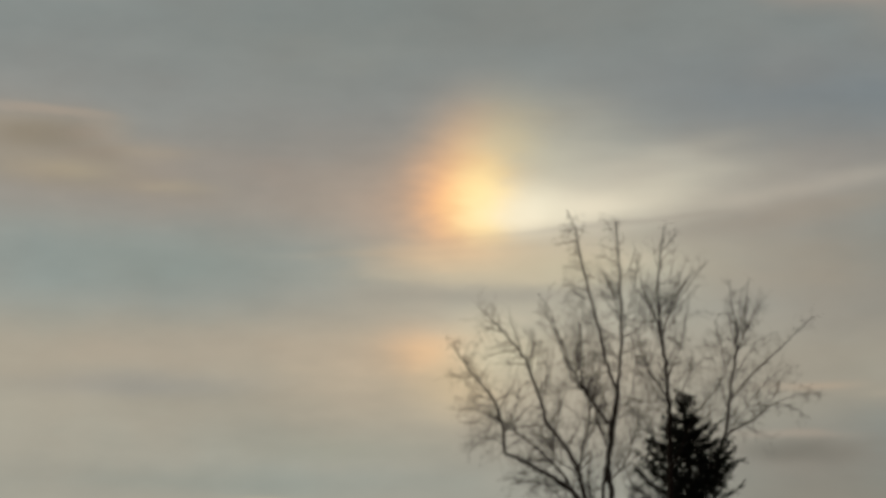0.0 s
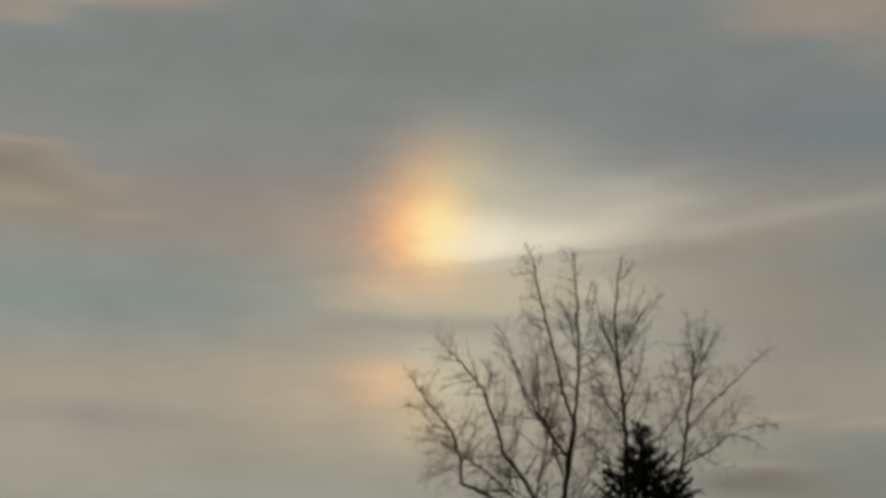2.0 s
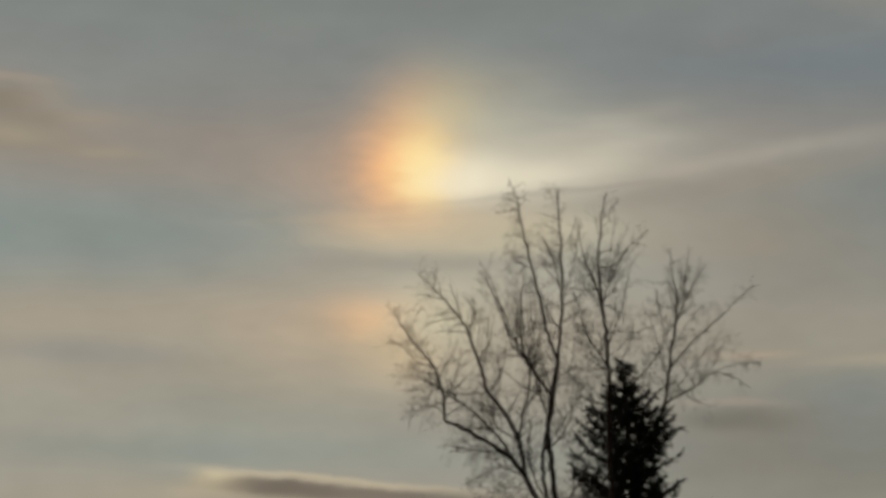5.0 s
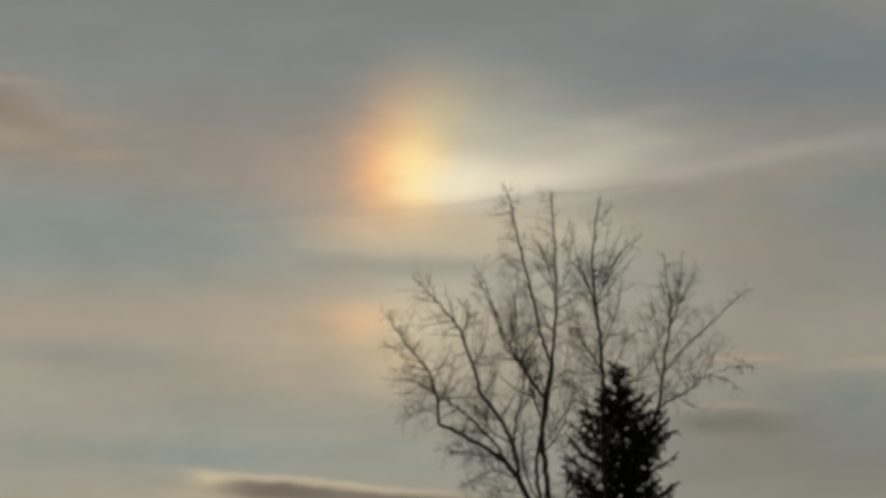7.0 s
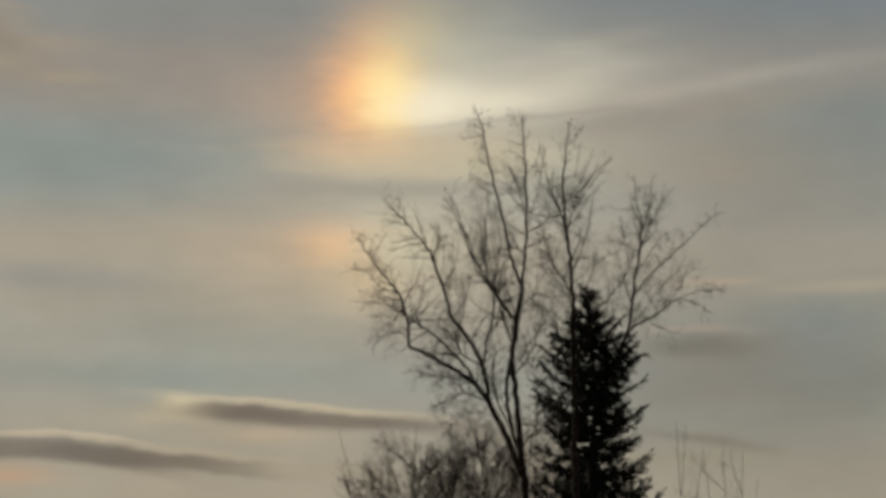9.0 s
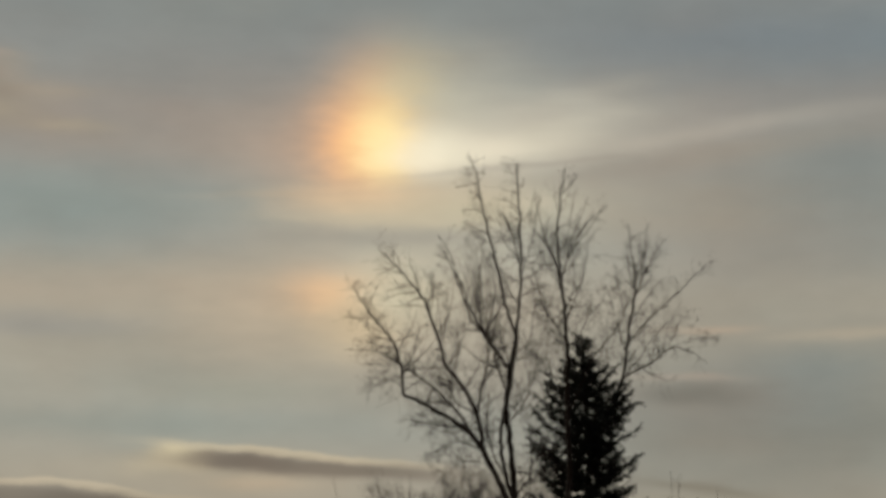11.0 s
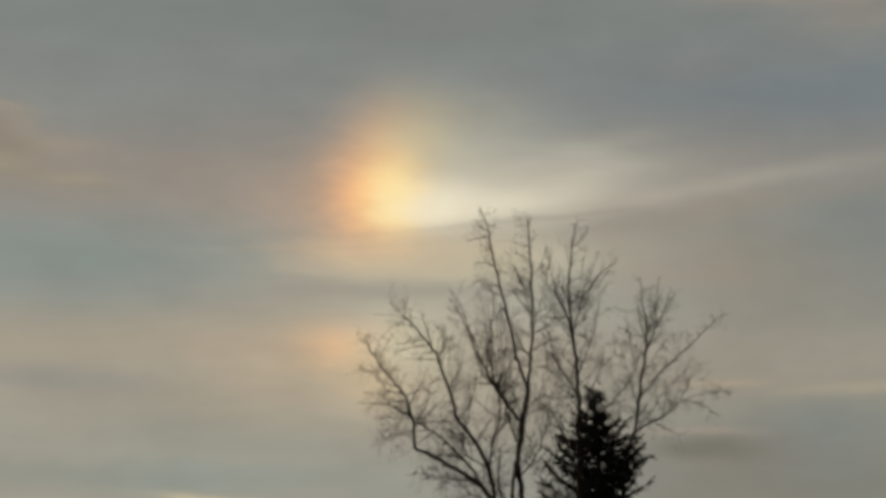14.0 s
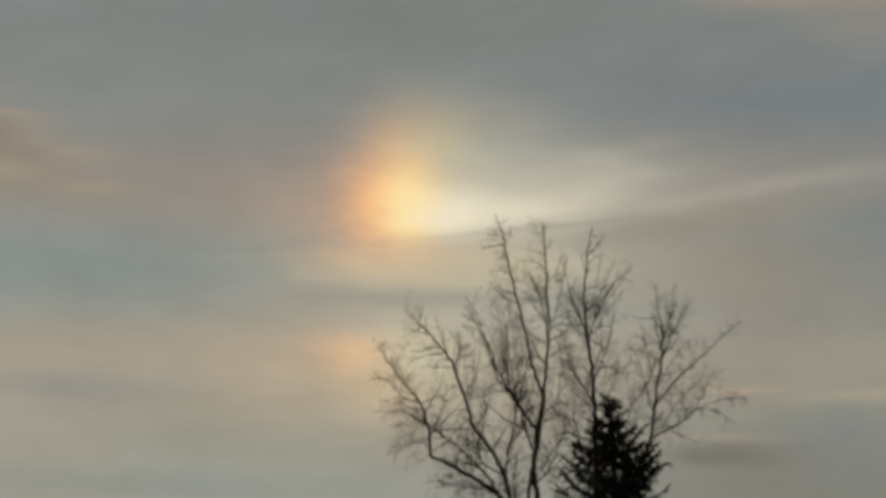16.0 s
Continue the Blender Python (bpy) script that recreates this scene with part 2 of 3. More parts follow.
# ---- materials ----
def material(name, dark, light, scale, roughness, bump=0.3, spots=None, gloss=0.3):
    """Two colours mixed by coarse and fine noise, with relief; spots: a third colour in flecks."""
    mat = bpy.data.materials.new(name)
    mat.use_nodes = True
    t = mat.node_tree
    bsdf = t.nodes["Principled BSDF"]
    coords = put(t, "ShaderNodeTexCoord").outputs["Object"]

    def cloud(size, detail):
        tex = put(t, "ShaderNodeTexNoise")
        tex.inputs["Scale"].default_value, tex.inputs["Detail"].default_value = size, detail
        t.links.new(coords, tex.inputs["Vector"])
        return tex.outputs["Fac"]

    coarse, grainy = cloud(scale, 3), cloud(scale * 11, 5)
    mixed = calc("MULTIPLY_ADD", coarse, 1.2, calc("MULTIPLY_ADD", grainy, 0.9, -0.55, tree=t), tree=t, clamp=True)
    colour = put(t, "ShaderNodeMix", "MIX")
    t.links.new(mixed, colour.inputs[0])
    colour.inputs[6].default_value, colour.inputs[7].default_value = (*dark, 1), (*light, 1)
    out = colour.outputs[2]
    if spots:
        fleck = calc("MULTIPLY_ADD", cloud(scale * 4, 2), 9.0, -5.2, tree=t, clamp=True)
        third = put(t, "ShaderNodeMix", "MIX")
        t.links.new(fleck, third.inputs[0])
        t.links.new(out, third.inputs[6])
        third.inputs[7].default_value = (*spots, 1)
        out = third.outputs[2]
    t.links.new(out, bsdf.inputs["Base Color"])
    t.links.new(calc("MULTIPLY_ADD", grainy, 0.25, roughness - 0.12, tree=t), bsdf.inputs["Roughness"])
    bsdf.inputs["Specular IOR Level"].default_value = gloss
    relief = put(t, "ShaderNodeBump")
    relief.inputs["Strength"].default_value, relief.inputs["Distance"].default_value = bump, 0.01
    t.links.new(grainy, relief.inputs["Height"])
    t.links.new(relief.outputs[0], bsdf.inputs["Normal"])
    return mat


BARK = material("birch_bark", (0.026, 0.015, 0.013), (0.085, 0.056, 0.048), 3.0, 0.85, 0.5, (0.12, 0.10, 0.092))
TWIG = material("twig_bark", (0.032, 0.018, 0.016), (0.080, 0.050, 0.042), 6.0, 0.75, 0.2)
CATKIN = material("dry_catkin", (0.060, 0.040, 0.026), (0.110, 0.075, 0.045), 20.0, 0.9, 0.2)
SPRUCE_BARK = material("spruce_bark", (0.035, 0.025, 0.020), (0.085, 0.062, 0.050), 5.0, 0.9, 0.6)
NEEDLE = material("spruce_needles", (0.034, 0.036, 0.034), (0.090, 0.092, 0.082), 2.0, 0.8, 0.1, gloss=0.15)
GRASS = material("winter_grass", (0.050, 0.042, 0.024), (0.115, 0.098, 0.058), 0.35, 0.95, 0.5, (0.065, 0.075, 0.032))


# ---- building ----
def part(name, points, faces, mat, parent, label="", smooth=True):
    """One mesh object under a thing or a part."""
    data = bpy.data.meshes.new(name)
    data.from_pydata(points, [], faces)
    data.materials.append(mat)
    if smooth:
        data.polygons.foreach_set("use_smooth", [True] * len(faces))
    data.update()
    ob = new(name, data)
    if parent is not None:
        ob.parent = parent
    if label:
        ob["label"] = label
    return ob


def tube(points, faces, line, radii, sides):
    """Adds a tapered round stem along a line, closed at its tip."""
    first = len(points)
    side = Vector((1, 0.2, 0.1))
    for k, p in enumerate(line):
        along = (line[min(k + 1, len(line) - 1)] - line[max(k - 1, 0)]).normalized()
        side = (side - along * side.dot(along)).normalized()
        other = along.cross(side)
        for s in range(sides):
            a = 2 * math.pi * s / sides
            points.append(p + (side * math.cos(a) + other * math.sin(a)) * radii[k])
        if k:
            a0, b0 = first + (k - 1) * sides, first + k * sides
            for s in range(sides):
                faces.append((a0 + s, a0 + (s + 1) % sides, b0 + (s + 1) % sides, b0 + s))
    faces.append(tuple(first + (len(line) - 1) * sides + s for s in range(sides)))


def spline(knots, steps):
    """A smooth line through the knots."""
    pts = [knots[0] * 2 - knots[1], *knots, knots[-1] * 2 - knots[-2]]
    line = []
    for k in range(1, len(pts) - 2):
        a, b, c, d = pts[k - 1:k + 3]
        for s in range(steps):
            t = s / steps
            line.append(0.5 * (b * 2 + (c - a) * t + (a * 2 - b * 5 + c * 4 - d) * t * t + (b * 3 - a - c * 3 + d) * t ** 3))
    line.append(pts[-2].copy())
    return line


def rand_dir(rng):
    return Vector((rng.gauss(0, 1), rng.gauss(0, 1), rng.gauss(0, 1))).normalized()


def shoot(rng, start, heading, length, lift, kink, steps):
    """The line of a growing shoot, which wanders a little and bends towards the light."""
    line, at, way = [start.copy()], start.copy(), heading.normalized()
    for _ in range(steps):
        way = (way + rand_dir(rng) * kink + Vector((0, 0, lift))).normalized()
        at = at + way * (length / steps)
        line.append(at.copy())
    return line


def catkin(points, faces, at, heading, length, radius):
    """A small spindle-shaped dry catkin."""
    line = [at + heading * (length * k / 3) for k in range(4)]
    tube(points, faces, line, [radius * 0.5, radius, radius * 0.8, radius * 0.2], 4)


def clothe(rng, branch, line, radii, first, density, reach, fineness=1.0, catkins=0.25, split=0.42, catkin_size=1.0):
    """Side branches with their twigs along a limb, as parts of it; those shorter than split are joined."""
    rest, rest_faces, cpts, cfcs = [], [], [], []
    total = sum((line[k + 1] - line[k]).length for k in range(len(line) - 1))
    count = int(total * density * 0.88)
    for n in range(count):
        t = first + (0.94 - first) * ((n + rng.random()) / max(count, 1)) ** 1.1
        f = t * (len(line) - 1)
        k = min(int(f), len(line) - 2)
        at = line[k].lerp(line[k + 1], f - k)
        along = (line[k + 1] - line[k]).normalized()
        out = rand_dir(rng)
        out = (out - along * out.dot(along)).normalized()
        size = reach * (1.0 - 0.74 * t) * rng.uniform(0.35, 1.35)
        angle = radians(rng.uniform(38, 78))
        heading = along * math.cos(angle) + out * math.sin(angle) + Vector((0, 0, 0.06))
        r0 = min(radii[k] * 0.65, 0.0034 + 0.0115 * size) * fineness
        sub = shoot(rng, at, heading, size, rng.uniform(-0.04, 0.11), 0.17, 7)
        single = size > split
        pts, fcs = ([], []) if single else (rest, rest_faces)
        tube(pts, fcs, sub, [r0 * (1 - 0.72 * i / 7) for i in range(8)], 4)
        for _ in range(int(size * 15) + 1):
            g = rng.uniform(0.12, 1.0) * 7
            j = min(int(g), 6)
            root = sub[j].lerp(sub[j + 1], g - j)
            course = (sub[j + 1] - sub[j]).normalized()
            spread = rand_dir(rng)
            spread = (spread - course * spread.dot(course)).normalized()
            a = radians(rng.uniform(32, 82))
            long = rng.uniform(0.14, 0.50) * min(1.0, 0.28 + 1.1 * size) * (1.1 - 0.4 * t)
            twig = shoot(rng, root, course * math.cos(a) + spread * math.sin(a), long, rng.uniform(-0.08, 0.10), 0.20, 4)
            rt = rng.uniform(0.0021, 0.0036) * fineness * (1.08 - 0.42 * t)
            tube(pts, fcs, twig, [rt * (1 - 0.5 * i / 4) for i in range(5)], 3)
            for _ in range(rng.choice((0, 0, 1, 1, 2))):
                h = rng.randrange(1, 4)
                bud = shoot(rng, twig[h], (twig[h] - twig[h - 1]).normalized() + rand_dir(rng) * 0.7, rng.uniform(0.07, 0.22), 0.0, 0.2, 2)
                tube(pts, fcs, bud, [rt * 0.8, rt * 0.7, rt * 0.4], 3)
            if rng.random() < catkins:
                catkin(cpts, cfcs, twig[-1], ((twig[-1] - twig[-2]).normalized() * 0.4 + Vector((rng.uniform(-.3, .3), rng.uniform(-.3, .3), -0.6))).normalized(), rng.uniform(0.02, 0.035) * catkin_size, rng.uniform(0.004, 0.007) * catkin_size)
        if single:
            part("side_branch", pts, fcs, TWIG, branch)
    if rest:
        tagged(part("twig", rest, rest_faces, TWIG, branch), kind="stuff")
    if cpts:
        tagged(part("catkin", cpts, cfcs, CATKIN, branch, "dry brown catkins"), kind="stuff")


def limb(rng, tree, knots, r0, r1, name="branch", first=0.2, density=5.0, reach=0.8, wobble=0.019, fineness=1.0, catkins=0.2, split=0.42, taper=1.15, catkin_size=1.0):
    """One limb of a tree through a few knots, tapered, a little crooked, with its twigs."""
    line = spline([Vector(k) for k in knots], 6)
    for k in range(1, len(line) - 1):
        line[k] += rand_dir(rng) * wobble
    n = len(line) - 1
    radii = [(r0 + (r1 - r0) * (k / n) ** taper) * rng.uniform(0.92, 1.08) for k in range(n + 1)]
    pts, fcs = [], []
    tube(pts, fcs, line, radii, 9 if r0 > 0.03 else 6)
    ob = part(name, pts, fcs, BARK, tree)
    if density:
        clothe(rng, ob, line, radii, first, density, reach, fineness, catkins, split, catkin_size)
    return ob


# ---- ground ----
def ground_sheet():
    """One sheet to the horizon, gently uneven near by."""
    steps = [-2400, -1200, -600, -300, -150, -80, -50, -30, -18, -10, -4, 0, 4, 10, 18, 30, 40, 50, 60, 75, 100, 150, 300, 600, 1200, 2400]
    pts = [Vector((x, y, 0.10 * noise.noise((x * 0.07, y * 0.07, 0)) - 0.08)) for y in steps for x in steps]
    n = len(steps)
    fcs = [(j * n + i, j * n + i + 1, (j + 1) * n + i + 1, (j + 1) * n + i) for j in range(n - 1) for i in range(n - 1)]
    return tagged(part("ground", pts, fcs, GRASS, None), "flat ground of pale dry winter grass", "ground", kind="structure")


ground_sheet()


# ---- the three tall birches ----
def tree_root(name, x, y, label, group="", category="tree"):
    return tagged(new(name), label, category, group), Vector((x, y, 0))


rng = random.Random(21)
birch, _ = tree_root("birch_tree", 1.92, 45.0, "tall bare winter birch with several spreading stems and fine twigs", "tall birches")
# stems and limbs of the first birch
limb(rng, birch, [(1.92, 45.00, -0.15), (1.89, 45.00, 2.50), (1.84, 45.00, 5.08), (1.80, 45.00, 5.79)], 0.1096, 0.0576, name='trunk', density=0)
limb(rng, birch, [(1.79, 45.00, 5.59), (1.74, 45.00, 6.40), (1.65, 45.00, 7.21), (1.60, 45.00, 7.73), (1.71, 45.00, 8.45), (1.78, 45.00, 9.07)], 0.0576, 0.0334, density=2.0, first=0.3, reach=0.78)
limb(rng, birch, [(1.78, 45.00, 9.07), (1.84, 44.90, 9.68), (1.85, 44.80, 10.49), (1.82, 44.80, 11.38), (1.80, 44.80, 11.91), (1.78, 44.80, 12.22)], 0.0304, 0.0048, first=0.12, density=8.5, reach=0.84)
limb(rng, birch, [(1.77, 45.00, 9.05), (1.62, 45.20, 9.52), (1.47, 45.30, 10.28), (1.28, 45.40, 10.97), (1.16, 45.50, 11.54), (1.08, 45.50, 12.04), (0.99, 45.50, 12.30), (0.91, 45.50, 12.51)], 0.0304, 0.0044, first=0.15, density=7.2, reach=0.73)
limb(rng, birch, [(1.71, 45.10, 6.10), (1.57, 45.20, 6.62), (1.51, 45.20, 7.19), (1.58, 45.20, 7.75), (1.66, 45.10, 8.36), (1.75, 45.00, 8.86)], 0.0396, 0.0253, density=1.7, first=0.3, reach=0.67)
limb(rng, birch, [(1.66, 45.00, 8.39), (1.46, 45.40, 8.75), (1.20, 45.60, 9.17), (0.98, 45.80, 9.63), (0.75, 45.90, 10.21), (0.33, 46.00, 10.91)], 0.0331, 0.0050, first=0.15, density=8.5, reach=0.9)
limb(rng, birch, [(1.21, 45.60, 9.17), (1.13, 45.40, 9.56), (1.10, 45.20, 10.05), (1.15, 45.10, 10.55), (1.13, 45.00, 10.95)], 0.0166, 0.0039, first=0.1, density=7.2, reach=0.67)
limb(rng, birch, [(1.59, 44.90, 8.02), (1.44, 44.70, 8.35), (1.30, 44.50, 8.78), (0.97, 44.30, 9.16), (0.79, 44.20, 9.55)], 0.0207, 0.0062, first=0.2, density=8.6, reach=0.78)
limb(rng, birch, [(1.76, 45.00, 5.64), (1.53, 44.90, 6.23), (1.19, 44.70, 6.85), (0.87, 44.50, 7.22), (0.67, 44.40, 7.35), (0.19, 44.30, 7.62), (-0.26, 44.20, 7.82)], 0.0561, 0.0285, first=0.35, density=4.3, reach=0.9)
limb(rng, birch, [(-0.26, 44.20, 7.82), (-0.28, 44.20, 8.23), (-0.44, 44.10, 8.73), (-0.69, 44.00, 9.02), (-0.93, 43.90, 9.31), (-1.10, 43.80, 9.55), (-1.22, 43.80, 9.72)], 0.0267, 0.0050, first=0.1, density=12.1, reach=0.84)
limb(rng, birch, [(1.12, 44.70, 6.95), (0.75, 45.10, 7.59), (0.36, 45.40, 8.04), (0.01, 45.60, 8.34), (-0.32, 45.70, 8.59), (-0.68, 45.80, 8.86)], 0.0267, 0.0044, first=0.25, density=12.1, reach=0.95)
limb(rng, birch, [(-0.19, 44.20, 8.33), (-0.49, 44.10, 8.46), (-0.79, 44.00, 8.55), (-1.24, 44.00, 8.58)], 0.0099, 0.0035, first=0.1, density=13.7, reach=0.56)
limb(rng, birch, [(-0.22, 44.20, 7.92), (-0.54, 44.00, 8.07), (-0.74, 43.90, 7.93), (-0.85, 43.80, 7.78)], 0.0090, 0.0035, first=0.2, density=12.1, reach=0.56)
limb(rng, birch, [(1.20, 44.70, 6.82), (1.11, 45.00, 7.37), (1.00, 45.10, 7.74), (0.73, 45.20, 8.22), (0.50, 45.30, 8.53), (0.39, 45.40, 8.98), (0.23, 45.40, 9.40)], 0.0414, 0.0253, first=0.25, density=6.9, reach=0.9)
limb(rng, birch, [(0.23, 45.40, 9.40), (0.11, 45.40, 9.71), (-0.09, 45.50, 10.02), (-0.32, 45.60, 10.29), (-0.57, 45.60, 10.56), (-0.79, 45.70, 10.75)], 0.0276, 0.0050, first=0.1, density=8.5, reach=0.73)
limb(rng, birch, [(0.19, 45.40, 9.56), (0.23, 45.20, 9.89), (0.27, 45.10, 10.24)], 0.0099, 0.0035, first=0.1, density=12.1, reach=0.56)
limb(rng, birch, [(1.08, 45.00, 7.52), (1.14, 44.50, 7.96), (1.24, 44.20, 8.38), (1.22, 44.00, 8.75), (1.28, 43.80, 9.28)], 0.0186, 0.0043, first=0.2, density=10.3, reach=0.78)
limb(rng, birch, [(0.89, 44.50, 7.23), (0.46, 44.00, 7.24), (0.16, 43.80, 7.26), (-0.14, 43.60, 7.19)], 0.0145, 0.0039, first=0.15, density=13.7, reach=0.78)
limb(rng, birch, [(1.12, 44.70, 6.92), (0.78, 44.00, 6.94), (0.45, 43.60, 6.82), (0.16, 43.50, 6.58)], 0.0145, 0.0039, first=0.2, density=13.7, reach=0.67)
limb(rng, birch, [(1.86, 44.90, 10.09), (2.03, 45.20, 10.68), (2.15, 45.30, 11.23), (2.23, 45.30, 11.68)], 0.0108, 0.0035, first=0.1, density=8.5, reach=0.56)
limb(rng, birch, [(1.84, 44.80, 10.28), (1.70, 44.60, 10.77), (1.54, 44.50, 11.11), (1.41, 44.50, 11.29)], 0.0108, 0.0035, first=0.15, density=8.5, reach=0.56)
limb(rng, birch, [(1.72, 45.00, 8.65), (2.04, 44.50, 8.83), (2.23, 44.20, 8.83)], 0.0090, 0.0035, first=0.1, density=8.6, reach=0.56)
rng = random.Random(5)
birch_two, _ = tree_root("birch_tree", 2.70, 45.6, "tall bare winter birch forking low beside a spruce", "tall birches")
# stems and limbs of the second birch
limb(rng, birch_two, [(2.80, 45.00, -0.15), (2.75, 45.00, 2.50), (2.73, 45.00, 5.69), (2.73, 45.00, 6.40)], 0.0864, 0.0490, name='trunk', density=0)
limb(rng, birch_two, [(2.73, 45.00, 6.29), (2.72, 45.00, 7.21), (2.69, 45.00, 8.24), (2.71, 45.00, 8.76), (2.66, 45.00, 9.49), (2.60, 45.00, 10.01)], 0.0497, 0.0253, first=0.5, density=5.2, reach=0.9)
limb(rng, birch_two, [(2.60, 45.00, 10.01), (2.55, 45.10, 10.55), (2.55, 45.20, 11.15), (2.61, 45.20, 11.79), (2.70, 45.20, 12.20)], 0.0276, 0.0055, first=0.1, density=8.5, reach=0.73)
limb(rng, birch_two, [(2.63, 45.00, 9.80), (2.44, 44.70, 10.42), (2.24, 44.60, 10.86), (2.11, 44.50, 11.37)], 0.0186, 0.0039, first=0.1, density=8.5, reach=0.73)
limb(rng, birch_two, [(2.60, 45.00, 10.11), (2.80, 45.40, 10.67), (3.05, 45.60, 11.18), (3.50, 45.70, 11.58)], 0.0155, 0.0039, first=0.12, density=7.2, reach=0.73)
limb(rng, birch_two, [(2.70, 45.00, 8.86), (2.48, 44.50, 9.14), (2.27, 44.30, 9.36), (2.15, 44.10, 9.74), (2.03, 44.00, 10.13)], 0.0186, 0.0039, first=0.2, density=10.3, reach=0.78)
limb(rng, birch_two, [(2.67, 45.00, 9.28), (2.85, 44.40, 9.69), (2.97, 44.10, 10.15), (3.02, 44.00, 10.54)], 0.0108, 0.0035, first=0.08, density=5.9, reach=0.69)
limb(rng, birch_two, [(2.70, 45.00, 8.76), (3.00, 44.20, 9.14), (3.09, 43.90, 9.60)], 0.0108, 0.0035, first=0.08, density=8.6, reach=0.69)
limb(rng, birch_two, [(2.67, 45.00, 8.86), (2.38, 45.80, 9.20), (2.26, 46.20, 9.70), (2.08, 46.30, 10.31)], 0.0108, 0.0035, first=0.08, density=8.6, reach=0.69)
limb(rng, birch_two, [(2.70, 45.00, 8.03), (2.37, 44.20, 8.22), (2.26, 43.90, 8.58), (2.31, 43.80, 8.97)], 0.0108, 0.0035, first=0.08, density=8.6, reach=0.69)
limb(rng, birch_two, [(2.66, 45.00, 9.49), (2.89, 45.80, 10.16), (2.86, 46.00, 10.73)], 0.0108, 0.0035, first=0.08, density=5.9, reach=0.69)
rng = random.Random(77)
birch_three, _ = tree_root("birch_tree", 3.30, 49.0, "tall bare winter birch with spreading limbs behind a spruce", "tall birches")
# stems and limbs of the third birch
limb(rng, birch_three, [(3.30, 49.00, -0.15), (3.30, 49.00, 2.50), (3.32, 49.00, 6.16), (3.38, 49.00, 6.93), (3.64, 49.02, 7.94), (3.98, 49.02, 8.72), (4.11, 49.02, 9.34), (4.18, 49.02, 9.96)], 0.0497, 0.0241, name='trunk', first=0.75, density=3.5, reach=0.78)
limb(rng, birch_three, [(4.11, 49.02, 9.34), (3.85, 48.72, 10.14), (3.65, 48.60, 10.68)], 0.0108, 0.0035, first=0.08, density=8.6, reach=0.67)
limb(rng, birch_three, [(4.17, 49.02, 9.74), (4.02, 49.44, 10.61), (3.95, 49.56, 11.21)], 0.0108, 0.0035, first=0.08, density=8.6, reach=0.67)
limb(rng, birch_three, [(4.18, 49.02, 9.96), (4.62, 49.56, 10.63), (4.90, 49.68, 11.00)], 0.0108, 0.0035, first=0.08, density=8.6, reach=0.67)
limb(rng, birch_three, [(4.02, 49.02, 8.78), (4.56, 49.32, 9.56), (4.98, 49.50, 10.05), (5.27, 49.56, 10.29)], 0.0108, 0.0035, first=0.08, density=8.6, reach=0.67)
limb(rng, birch_three, [(3.85, 49.02, 8.38), (3.55, 48.60, 8.88), (3.62, 48.42, 9.41), (3.54, 48.30, 10.06)], 0.0108, 0.0035, first=0.08, density=8.6, reach=0.67)
limb(rng, birch_three, [(4.18, 49.02, 9.96), (4.29, 49.02, 10.53), (4.28, 49.02, 11.05), (4.21, 49.08, 11.57), (4.18, 49.08, 11.98)], 0.0248, 0.0055, first=0.1, density=8.5, reach=0.73)
limb(rng, birch_three, [(4.27, 49.02, 10.76), (4.46, 49.14, 11.24), (4.57, 49.20, 12.00)], 0.0145, 0.0039, first=0.1, density=8.5, reach=0.62)
limb(rng, birch_three, [(4.25, 49.02, 10.42), (4.48, 48.78, 10.94), (4.70, 48.72, 11.33), (4.85, 48.66, 11.60)], 0.0145, 0.0039, first=0.1, density=8.5, reach=0.62)
limb(rng, birch_three, [(4.04, 49.02, 8.86), (4.33, 48.72, 8.99), (4.65, 48.60, 9.15), (4.90, 48.48, 9.36), (5.26, 48.36, 9.31), (5.65, 48.30, 9.04)], 0.0207, 0.0039, first=0.2, density=10.3, reach=0.67)
limb(rng, birch_three, [(4.90, 48.48, 9.36), (5.05, 48.36, 9.74), (5.23, 48.30, 10.18)], 0.0072, 0.0035, first=0.1, density=10.3, reach=0.56)
limb(rng, birch_three, [(4.98, 48.48, 9.40), (5.42, 48.42, 9.55), (5.88, 48.36, 9.57)], 0.0072, 0.0040, first=0.5, density=18.3, reach=0.26, catkins=1.0, catkin_size=1.2)
limb(rng, birch_three, [(4.13, 49.02, 9.51), (4.45, 49.30, 9.95), (4.87, 49.50, 10.37), (5.31, 49.60, 10.78), (5.69, 49.70, 11.18), (5.95, 49.74, 11.38)], 0.0197, 0.0039, first=0.12, density=7.2, reach=0.56)
limb(rng, birch_two, [(2.73, 45.00, 7.62), (3.11, 44.70, 8.50), (3.41, 44.50, 8.86), (3.68, 44.40, 9.30), (3.78, 44.40, 9.69)], 0.0166, 0.0039, first=0.2, density=8.6, reach=0.62)
# thin upright shoots inside the crown
limb(rng, birch, [(0.90, 45.80, 9.63), (0.71, 45.60, 10.23), (0.56, 45.50, 10.63), (0.36, 45.50, 10.97)], 0.0108, 0.0035, first=0.08, density=4.3, reach=0.67)
limb(rng, birch, [(1.05, 45.70, 9.40), (1.05, 45.20, 9.94), (0.97, 45.00, 10.48), (0.87, 45.00, 10.83)], 0.0108, 0.0035, first=0.08, density=4.3, reach=0.67)
limb(rng, birch, [(1.25, 45.50, 9.05), (1.38, 46.20, 9.70), (1.42, 46.40, 10.27), (1.30, 46.50, 10.81)], 0.0108, 0.0035, first=0.08, density=4.3, reach=0.67)
